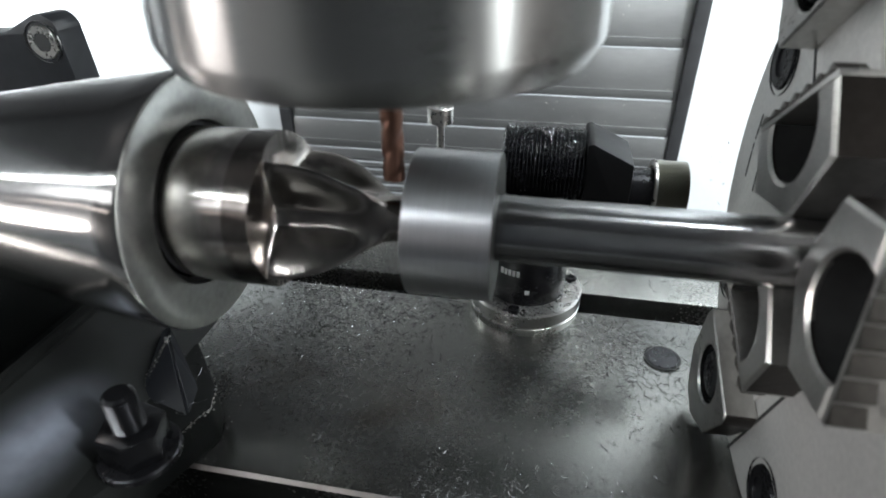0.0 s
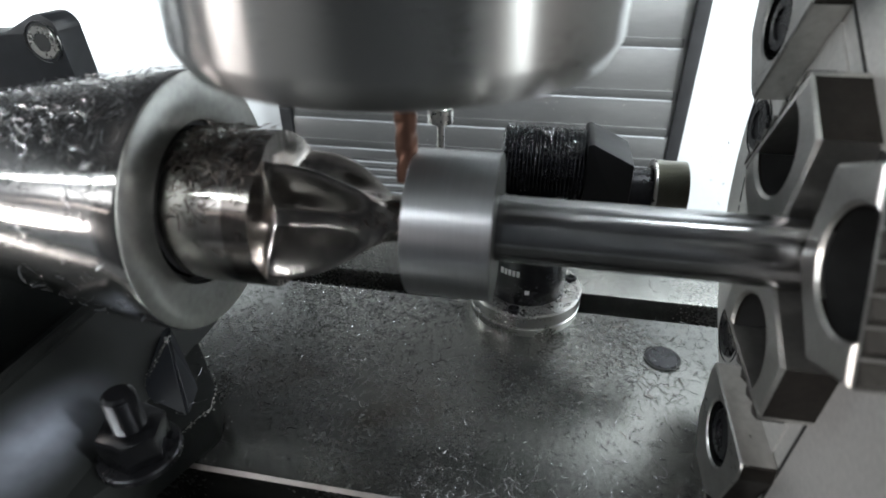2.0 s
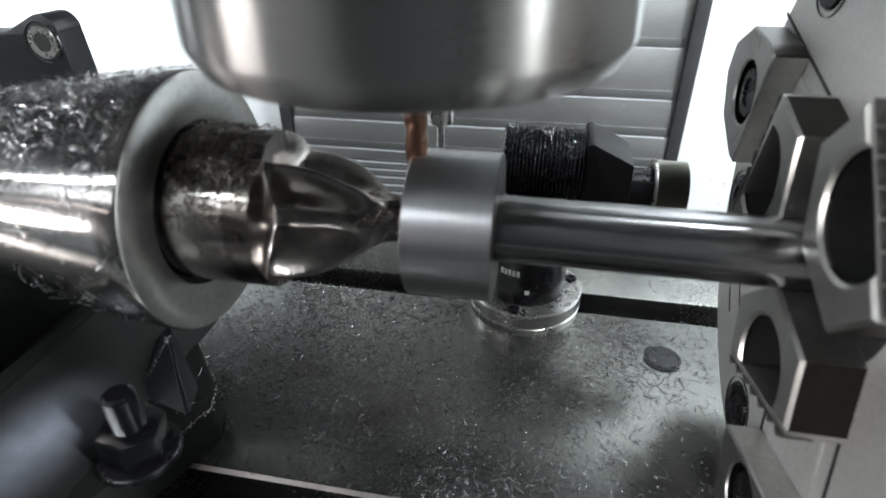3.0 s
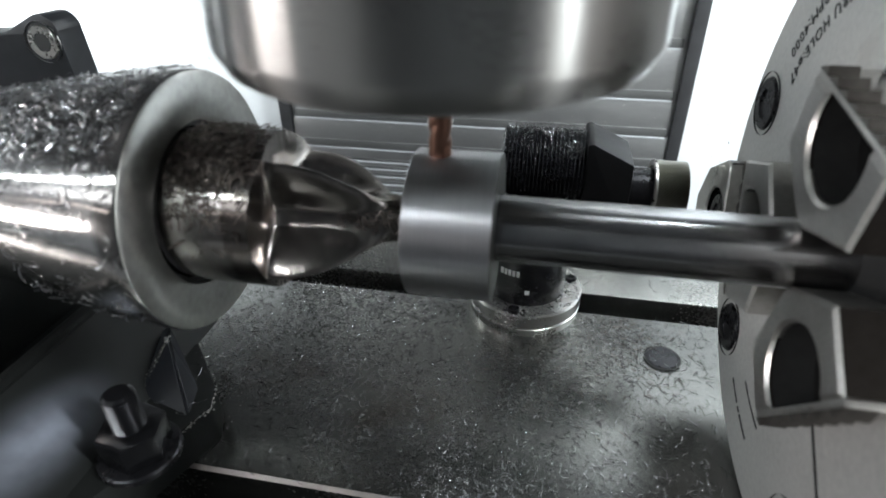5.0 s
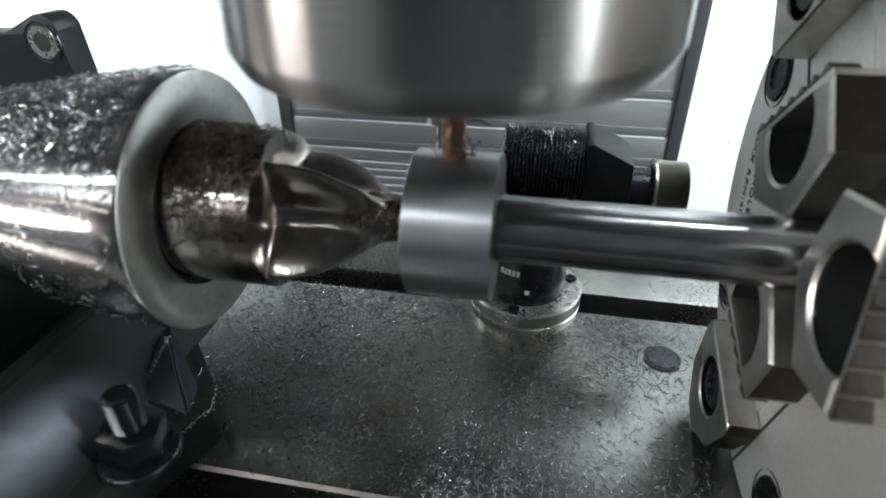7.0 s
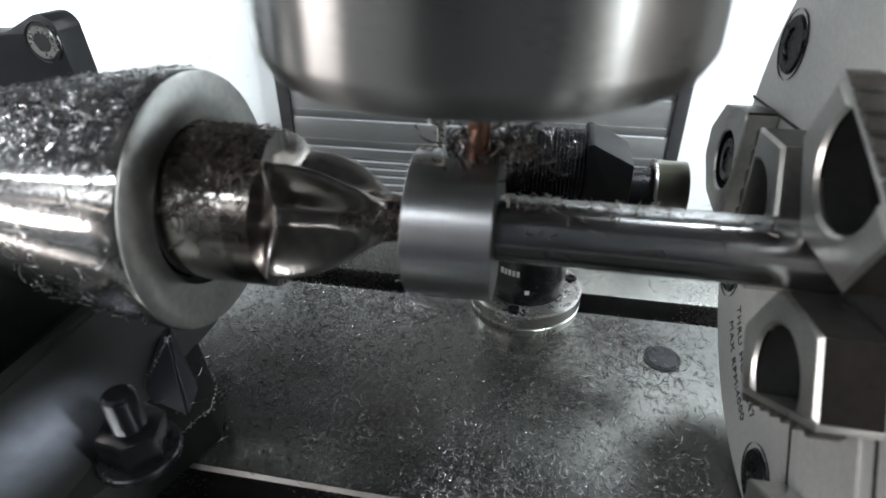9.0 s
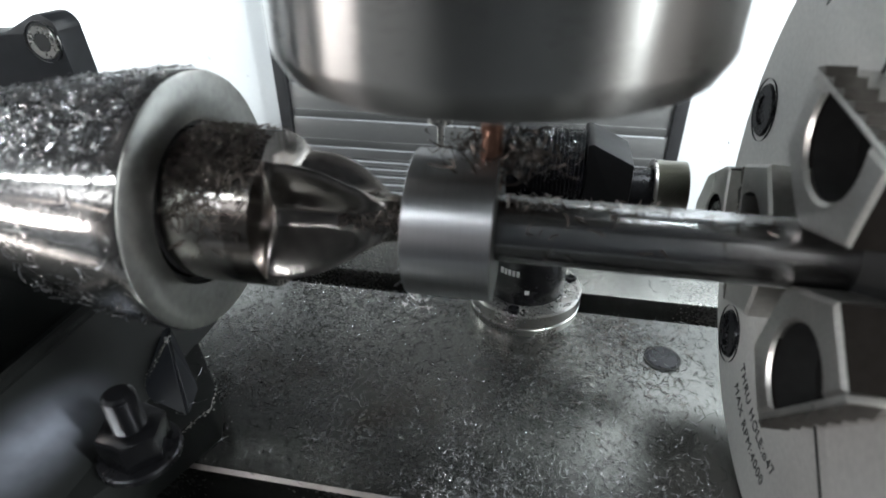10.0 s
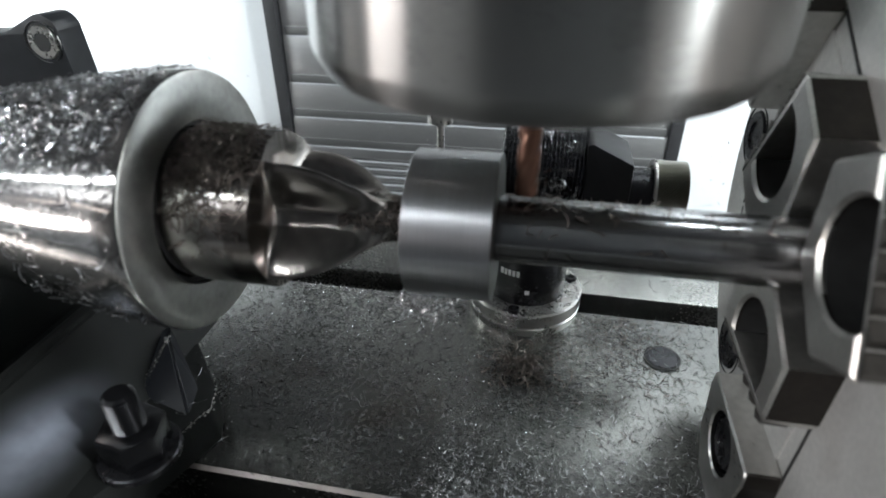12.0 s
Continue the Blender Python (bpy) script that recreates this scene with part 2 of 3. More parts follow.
# ---------------------------------------------------------------- enclosure
def build_enclosure():
    yw = 0.26
    wall = thing("wall_back", "white painted sheet metal rear wall of the enclosure", "wall", kind="structure")
    part("panel", box(-1.30, -0.170, yw, yw + 0.01, -0.30, 0.035), PAINT_WHITE, wall)
    # dark panel out of view, added to darken the table's reflections
    part("upper_panel", box(-1.30, -0.170, yw, yw + 0.01, 0.0355, 0.60), DARK_PANEL, wall, "unseen dark panel that darkens table reflections")
    part("panel", box(0.104, 0.60, yw, yw + 0.01, -0.30, 0.60), PAINT_WHITE, wall)
    # unseen panels close the enclosure; tones set by what the steel reflects
    for nm, bx, mat, lab in (
        ("wall_left", (-1.31, -1.30, -0.60, yw, -0.30, 0.60), PAINT_WHITE, "white painted side wall of the enclosure"),
        ("wall_right", (0.60, 0.61, -0.60, yw, -0.30, 0.60), PAINT_WHITE, "white painted side wall of the enclosure"),
        ("wall_front", (-0.70, 0.61, -0.61, -0.60, -0.30, 0.60), DARK_PANEL, "dark sliding door panel of the machine"),
        ("wall_front_side", (-1.31, -0.7005, -0.61, -0.60, -0.30, 0.60), PAINT_WHITE, "unseen white front panel, added for spindle reflections"),
        ("ceiling", (-1.31, 0.61, -0.61, yw + 0.01, 0.60, 0.61), DARK_PANEL, "unseen roof panel, dark to limit reflections"),
        ("floor", (-1.31, 0.61, -0.61, yw + 0.01, -0.31, -0.30), GREY_PANEL, "unseen sump floor under the table, grey to limit reflections"),
    ):
        tagged(mesh_object(nm, box(*bx), mat), lab, "wall" if "wall" in nm else nm, kind="structure")
    cover = thing("way_cover", "grey steel telescopic way cover with overlapping plates", "way cover")
    # each lower plate lies in front of the one above, with a dark strip over its ledge
    for i, (hi, lo) in enumerate(zip(LEDGES, LEDGES[1:])):
        y = yw - 0.002 - 0.0012 * i
        part("cover_plate", box(-0.161, 0.096, y, y + 0.003, lo - 0.004, hi, bevel=0.0005), COVER_STEEL, cover)
        # thin pale strip paints in the highlight of each ledge
        part("ledge", box(-0.158, 0.093, y - 0.0016, y - 0.0001, lo - 0.0008, lo + 0.0002, bevel=0.0002), LEDGE_STEEL, cover, "pale strip, a painted ledge highlight")
        tall = 0.0058 if hi - lo > 0.015 else 0.0022
        part("cover_strip", box(-0.159, 0.094, y - 0.0010, y, lo + 0.0004, lo + tall, bevel=0.0003), COVER_STRIP, cover, "dark strip over the ledge")
    for x in (-0.170, 0.096):
        part("side_seal", box(x, x + 0.008, yw - 0.012, yw + 0.006, -0.21, 0.40, bevel=0.001), RUBBER, cover, "black rubber side seal")


# ---------------------------------------------------------------- table
def build_table():
    table = thing("machine_table", "grey ground cast iron machine table with T-slots", "machine table")
    # strips between the T-slots; each strip has its slot undercut below
    edges = [(-0.135, -0.032), (-0.018, 0.0835), (0.0975, 0.170)]
    for y0, y1 in edges:
        part("table_strip", box(-0.45, 0.45, y0, y1, ZT - 0.022, ZT, bevel=0.0014), CAST_TABLE, table)
    part("edge_highlight", prism([(-0.0187, ZT - 0.0010), (-0.0176, ZT + 0.0002), (-0.0176, ZT - 0.0010)], -0.45, 0.45, "x"), EDGE_HIGHLIGHT, table, "warm bright strip, painted slot edge highlight")
    part("table_base", box(-0.45, 0.45, -0.135, 0.170, ZT - 0.06, ZT - 0.0225, bevel=0.001), SLOT_DARK, table, "dark slot floor")
    plug = thing("table_plug", "round dark iron plug flush in the table", "plug", (0.0708, 0.0591, ZT))
    part("disc", lathe([(-0.004, 0.0060), (0.0004, 0.0062), (0.0008, 0.0058)], 40, "z"), BLACK_OXIDE, plug)
    part("rim", tube([(-0.003, 0.0062), (0.0006, 0.0062), (0.0006, 0.0068), (-0.003, 0.0068)], 40, "z"), SLOT_DARK, plug)


# ---------------------------------------------------------------- tailstock
def build_tailstock():
    ts = thing("tailstock", "ground steel tailstock sleeve on a dark painted base", "tailstock")
    xt = -0.0647
    part("sleeve", lathe(SLEEVE, 96, cap=False), STEEL_TAIL, ts, "polished steel sleeve")
    part("end_face", lathe([(xt - 0.0004, 0.0328), (xt, 0.0321), (xt, 0.0222), (xt - 0.0006, 0.0212), (xt - 0.006, 0.0210)], 96, cap=False), STEEL_FACE, ts, "turned annular end face")
    part("seal_ring", tube([(xt - 0.006, 0.0196), (xt - 0.003, 0.0196), (xt - 0.003, 0.0212), (xt - 0.006, 0.0212)], 72), RUBBER, ts)
    # dark painted casting below the sleeve
    def hull(points, bevel):
        bm = bmesh.new()
        for p in points:
            bm.verts.new(p)
        bmesh.ops.convex_hull(bm, input=bm.verts)
        bmesh.ops.bevel(bm, geom=list(bm.edges), offset=bevel, segments=2, affect="EDGES", clamp_overlap=True)
        return bm

    # a ridge slopes down from the sleeve's carrier to the foot
    zf = ZT + 0.0150
    block = [(x, y, z) for y in (-0.085, 0.035) for x, z in ((-0.1500, zf), (-0.1305, -0.0500), (-0.1240, -0.0490), (-0.0960, zf))]
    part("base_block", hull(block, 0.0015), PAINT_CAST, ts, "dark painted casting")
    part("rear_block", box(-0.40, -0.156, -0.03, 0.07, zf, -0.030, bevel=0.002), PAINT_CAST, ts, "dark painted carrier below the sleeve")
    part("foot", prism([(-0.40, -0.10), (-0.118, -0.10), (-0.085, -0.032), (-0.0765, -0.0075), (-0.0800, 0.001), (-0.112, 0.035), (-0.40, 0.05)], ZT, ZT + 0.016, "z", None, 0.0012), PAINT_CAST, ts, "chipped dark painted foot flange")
    rib = ((-0.0960, 0.0055, -0.0548), (-0.1000, 0.012, -0.0548), (-0.0840, -0.0015, ZT + 0.0150), (-0.0800, -0.0140, ZT + 0.0150), (-0.1020, -0.0085, ZT + 0.0150), (-0.115, 0.020, ZT + 0.0150))
    part("gusset", hull(rib, 0.0007), PAINT_BLACK, ts, "chipped dark painted rib")
    chips = random.Random(31)
    bm = bmesh.new()
    for i in range(120):
        f = chips.random() ** 1.5
        p = Vector(rib[0]).lerp(Vector(rib[4]), f) + Vector((chips.gauss(0, 0.0005), chips.gauss(0, 0.0005), 0.0003))
        bmesh.ops.create_icosphere(bm, subdivisions=1, radius=chips.uniform(0.0001, 0.00034) * (1.2 - f), matrix=Matrix.Translation(p) @ Matrix.Diagonal((1, 1, 0.5, 1)))
    edge = [(-0.0800, 0.001, ZT + 0.0155), (-0.0765, -0.0075, ZT + 0.0155), (-0.085, -0.032, ZT + 0.0155)]
    for i in range(130):
        p, q = (edge[0], edge[1]) if i % 4 == 0 else (edge[1], edge[2])
        p = Vector(p).lerp(Vector(q), chips.random()) + Vector((chips.gauss(0, 0.00025), chips.gauss(0, 0.00025), -abs(chips.gauss(0, 0.0006))))
        bmesh.ops.create_icosphere(bm, subdivisions=1, radius=chips.uniform(0.0001, 0.00034), matrix=Matrix.Translation(p) @ Matrix.Diagonal((1, 1.4, 0.7, 1)))
    part("chipped_edge", bm, PROBE_STEEL, ts, "bare metal where the paint is chipped", 0)

    # stud with hexagon nut that clamps the foot
    z0 = ZT + 0.016
    nut = thing("clamp_nut", "black oxide hexagon nut on a threaded stud", "nut", (-0.0862, -0.0280, z0))
    part("washer", lathe([(0, 0.0112), (0.0018, 0.0112), (0.0022, 0.0107)], 48, "z"), BLACK_OXIDE, nut)
    bm = prism(hexagon(0.0094, -12), 0.0022, 0.0118, "z", None, 0.0009)
    part("nut_body", bm, NUT_BLACK, nut)
    prof = [(0.0100, 0.0038)]
    for i in range(11):
        prof += [(0.0112 + i * 0.0011, 0.0044), (0.0117 + i * 0.0011, 0.0038)]
    prof += [(0.0236, 0.0041), (0.0243, 0.0032)]
    part("stud", lathe(prof, 40, "z"), NUT_BLACK, nut, "threaded stud end")


def build_live_center():
    """Live centre: a cylinder and cone with hollow scoops round its thin nose."""
    lc = thing("live_center", "worn steel live centre with scooped relief faces", "live center", (0, 0, 0))
    seg = 420
    rows, bm = [], bmesh.new()
    stations = [(-0.0500 + 0.0100 * i / 90, 0.0196) for i in range(91)]
    bullet = ((-0.0400, 0.0196), (-0.0370, 0.0194), (-0.0335, 0.0186), (-0.0300, 0.0172), (-0.0265, 0.0150), (-0.0225, 0.0120), (-0.0190, 0.0088), (-0.0160, 0.0062), (-0.0130, 0.0049))
    stations += [(x, float(np.interp(x, [p[0] for p in bullet], [p[1] for p in bullet]))) for x in np.linspace(-0.0398, -0.0130, 170)]
    stations += [(-0.0112, 0.0047), (-0.0095, 0.0047)]
    for x, r in stations:
        ring = []
        for i in range(seg):
            a = 2 * math.pi * i / seg
            rr = r
            # four hollow flats between ridges: a steep shoulder, then a floor that runs out into the neck
            f = abs((math.degrees(a) - 164 + 45) % 90 - 45) / 45
            u = min(1.0, abs((x - 0.0014 * f * f + 0.0185) / 0.0253))
            floor = 0.0298 - 0.0250 * (1 - u ** 9) ** (1 / 9) if x < -0.0185 else 0.0048
            if x < -0.0118:
                cut = floor + max(0.0, r - floor) * f ** 2.3
                blend = max(0.0, 0.0014 - abs(r - cut)) / 0.0014
                rr = min(r, cut) - blend * blend * 0.00035
            neck = 0.0040 + 0.0016 * min(1.25, max(0.0, (-0.0150 - x) / 0.018)) ** 1.6
            gap = max(0.0, 0.005 - abs(rr - neck)) / 0.005
            rr = max(rr, neck) + (gap * gap * 0.00125 if x < -0.012 else 0)
            ring.append(bm.verts.new((x, rr * math.cos(a), rr * math.sin(a))))
        rows.append(ring)
    for p, q in zip(rows, rows[1:]):
        for i in range(seg):
            j = (i + 1) % seg
            bm.faces.new((p[i], p[j], q[j], q[i]))
    bm.faces.new(rows[-1])
    part("nose", bm, STEEL_NOSE, lc, "scooped nose worn brown", 40)
    part("shank", lathe([(-0.0700, 0.0188), (-0.0655, 0.0193), (-0.0640, 0.0196), (-0.0500, 0.0196)], 96, cap=False), STEEL_CENTER, lc, "ground cylindrical shank")
    return lc


# ---------------------------------------------------------------- spindle
def build_spindle():
    sp = thing("spindle", "polished steel milling spindle nose with end mill", "spindle", (-0.01383, 0, 0))
    z0 = 0.0398
    part("nose", lathe([(0.40, 0.0440), (z0 + 0.0056, 0.0437), (z0 + 0.0046, 0.0434), (z0 + 0.0008, 0.0413), (z0, 0.0402), (z0 - 0.0003, 0.0385), (z0 - 0.0003, 0.0240)], 128, "z", cap=False), STEEL_SPINDLE, sp, "polished cylindrical nose")
    part("collet_nut", lathe([(z0 + 0.004, 0.0255), (z0 - 0.0025, 0.0250), (z0 - 0.0045, 0.0230), (z0 - 0.0048, 0.0080), (z0 - 0.002, 0.0035)], 64, "z", cap=False), STEEL_SPINDLE, sp, "dull steel collet nut")
    # shank with two flutes towards the tip
    bm, rows = bmesh.new(), []
    for k in range(60):
        z = 0.0108 + (z0 - 0.0108) * k / 59
        ring = []
        for i in range(24):
            a = 2 * math.pi * i / 24
            r = 0.0026
            if z < 0.026:
                r *= 1 - 0.14 * max(0, math.cos(2 * (a - z * 420))) ** 2
            ring.append(bm.verts.new((r * math.cos(a), r * math.sin(a), z)))
        rows.append(ring)
    for p, q in zip(rows, rows[1:]):
        for i in range(24):
            j = (i + 1) % 24
            bm.faces.new((p[i], p[j], q[j], q[i]))
    bm.faces.new(rows[0])
    part("end_mill", bm, CARBIDE, sp, "brown coated carbide end mill")
    return sp


# ---------------------------------------------------------------- workpiece
def build_workpiece():
    wp = thing("workpiece", "turned steel bar with a wider milled collar", "workpiece")
    part("bar", lathe([(0.0090, 0.0079), (0.110, 0.0079)], 72), STEEL_BAR, wp, "bright ground round bar")
    part("collar", lathe([(-0.00987, 0.0045), (-0.00987, 0.01745), (-0.0097, 0.01763), (0.00975, 0.01763)], 120, cap=False), STEEL_RING, wp, "finely turned collar")
    part("collar_face", lathe([(0.00975, 0.01763), (0.00987, 0.01750), (0.00987, 0.0070)], 120, cap=False), DARKENED_FACE, wp, "end face of the collar, darkened against reflections")
    return wp


# ---------------------------------------------------------------- chuck
def plate_with_hole(outline, centre, r, lo, hi, n=40):
    """A thick plate along x with a round through hole; outline is convex and holds the centre."""
    bm = bmesh.new()
    cu, cv = centre

    def rim(a):
        # where a ray from the centre leaves the outline
        du, dv = math.cos(a), math.sin(a)
        best = None
        for (u0, v0), (u1, v1) in zip(outline, outline[1:] + outline[:1]):
            eu, ev = u1 - u0, v1 - v0
            det = du * ev - dv * eu
            if abs(det) > 1e-12:
                t = ((u0 - cu) * ev - (v0 - cv) * eu) / det
                w = ((u0 - cu) * dv - (v0 - cv) * du) / det
                if t > 0 and -1e-6 <= w <= 1 + 1e-6 and (best is None or t < best):
                    best = t
        return cu + best * du, cv + best * dv

    angles = sorted([2 * math.pi * i / n for i in range(n)] + [math.atan2(v - cv, u - cu) % (2 * math.pi) for u, v in outline])
    loops = []
    for a in angles:
        u, v = rim(a)
        hu, hv = cu + r * math.cos(a), cv + r * math.sin(a)
        loops.append([bm.verts.new(p) for p in ((lo, u, v), (hi, u, v), (lo, hu, hv), (hi, hu, hv))])
    for p, q in zip(loops, loops[1:] + loops[:1]):
        for f in ((p[0], q[0], q[2], p[2]), (p[1], q[1], q[3], p[3]), (p[0], q[0], q[1], p[1]), (p[2], q[2], q[3], p[3])):
            bm.faces.new(f)
    bmesh.ops.remove_doubles(bm, verts=bm.verts, dist=1e-7)
    bmesh.ops.recalc_face_normals(bm, faces=bm.faces)
    sharp = [e for e in bm.edges if len(e.link_faces) == 2 and e.calc_face_angle() > 0.9]
    bmesh.ops.bevel(bm, geom=sharp, offset=0.0005, segments=1, affect="EDGES", clamp_overlap=True)
    return bm


def shade_sides(ob):
    """Gives a jaw's brown flanks the shade between the jaws as colour."""
    ob.data.materials.append(JAW_SIDE)
    for p in ob.data.polygons:
        if abs(p.normal.z) > 0.6 and abs(p.normal.x) < 0.2:
            p.material_index = 1


def jaw_block(chuck, turn):
    """One top jaw: a bored inner step at the bar and an outer step with its screw."""
    jaw = new("jaw")
    jaw.parent = chuck
    jaw.matrix_local = Matrix.Rotation(radians(turn), 4, "X")
    tagged(jaw, "milled steel top jaw with bored holes")
    hi, h = 0.0118, 0.0090
    # y runs outwards along the jaw, z across it, -x towards the tailstock
    cr, rr, end, half = 0.0275, 0.0118, 0.0325, 0.0190
    a0 = math.degrees(math.acos((end - cr) / rr))
    notch = arc(cr, 0, rr, a0, 360 - a0, 28)
    inner = [(0.0081, -0.0016), (0.0081, 0.0016), (0.0165, half), (end, half)] + notch + [(end, -half), (0.0165, -half)]
    bm = prism(inner, -hi, 0.0, "x")
    front = [e for e in bm.edges if all(v.co.x < -hi + 1e-6 for v in e.verts)]
    bmesh.ops.bevel(bm, geom=front, offset=0.0008, segments=1, affect="EDGES", clamp_overlap=True)
    shade_sides(part("inner_step", bm, STEEL_JAW, jaw))
    # wall and floor of the bore are coloured dark for its depth shade
    bm = bmesh.new()
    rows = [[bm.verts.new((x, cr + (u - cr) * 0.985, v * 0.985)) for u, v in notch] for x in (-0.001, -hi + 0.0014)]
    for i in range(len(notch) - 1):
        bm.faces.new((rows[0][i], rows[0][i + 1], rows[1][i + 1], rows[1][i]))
    part("hole_liner", bm, SLOT_DARK, jaw, "dark bore wall, shade in its colour")
    part("hole_floor", prism([(cr + (u - cr) * 0.984, v * 0.984) for u, v in notch], -0.0020, -0.0012, "x"), BORE_DARK, jaw, "bore bottom, painted black as deep shade")
    part("rear_lip", box(-hi + 0.0004, 0.0, end + 0.0001, end + 0.0016, -half + 0.0003, half - 0.0003, bevel=0.0002), STEEL_JAW, jaw)
    # gripping teeth along the outer end of the inner step
    for i in range(7):
        z = -0.0165 + 0.0054 * i
        part("tooth", prism([(end + 0.0017, z - 0.0024), (end + 0.0017, z + 0.0024), (end + 0.0034, z + 0.0010)], -hi + 0.0002, -hi + 0.0060, "x"), JAW_WORN, jaw)
    outer = [(0.0545, -0.0175), (0.0545, 0.0175), (0.0590, 0.0182), (0.0765, 0.0150), (0.0870, 0.0050), (0.0870, -0.0050), (0.0765, -0.0150), (0.0590, -0.0182)]
    shade_sides(part("outer_step", plate_with_hole(outer, (0.0655, 0), 0.0092, -h, 0.0), STEEL_JAW, jaw))
    part("counterbore", lathe([(-h + 0.0006, 0.00915), (-0.004, 0.00915), (-0.004, 0.0)], 40, "x", centre=(0, 0.0655, 0), cap=False), BORE_DARK, jaw, "dark counterbore, shade in its colour")
    part("jaw_bolt", bolt_head(0.0072), BLACK_OXIDE, jaw, "black socket head screw").location = (-0.0070, 0.0655, 0)
    for v in (-0.0172, 0.0172):
        part("slot_edge", box(-0.0003, 0.0, 0.0270, RC - 0.002, v - 0.0004, v + 0.0004), SLOT_DARK, jaw, "dark edge of the jaw slot")
    part("base_jaw", box(-0.0006, 0.0, 0.0350, 0.0545, -0.0120, 0.0120), STEEL_CHUCK, jaw, "base jaw flush in its slot")
    return jaw


def bolt_head(r):
    """A socket head that looks along -x, with a hexagon recess."""
    bm = bmesh.new()
    tube([(0.004, r), (-0.0002, r), (-0.0010, r * 0.93), (-0.0010, r * 0.58), (0.0, r * 0.52), (0.004, r * 0.52)], 36, "x", bm)
    hexa = [bm.verts.new((-0.0004, u, v)) for u, v in hexagon(r * 0.62)]
    bm.faces.new(hexa)
    lathe([(-0.0007, r * 1.18), (0.003, r * 1.18)], 36, "x", bm, cap=False)
    return bm


def build_chuck():
    ch = thing("lathe_chuck", "three-jaw power chuck of ground steel", "chuck", (XC, 0, 0))
    part("body", lathe([(0.0, 0.024), (0.0, RC - 0.0015), (0.0015, RC), (0.075, RC), (0.076, RC - 0.001)], 144, cap=False), STEEL_CHUCK, ch, "ground steel chuck body")
    # capped flush: a dark disc stands for the shaded bore
    part("bore", lathe([(0.0, 0.024), (0.05, 0.024)], 72), SLOT_DARK, ch)
    for k in range(3):
        jaw_block(ch, 65 + 120 * k)
        for s in (-31, 31):
            b = part("face_bolt", bolt_head(0.0080), BLACK_OXIDE, ch, "black socket head screw")
            a = radians(65 + 120 * k + s)
            b.location = (0.0002, 0.0695 * math.cos(a), 0.0695 * math.sin(a))

    rim_words("THRU HOLE:\u00f847", 0.0045, 0.0605, 5, ch)
    rim_words("MAX RPM:4000", 0.0045, 0.0672, 5, ch)
    rim_bars([0.0012, 0.0030, 0.0030, 0.0028, 0.0030, 0.0030, 0.0012, 0.0030, 0.0030], 0.0008, 0.0655, 150, ch)
    rim_bars([0.0040, 0.0040, 0.0020, 0.0012, 0.0040, 0.0040], 0.0008, 0.0690, 258, ch)
    rim_bars([0.0024] * 6, 0.0007, 0.0600, 254, ch)
    return ch


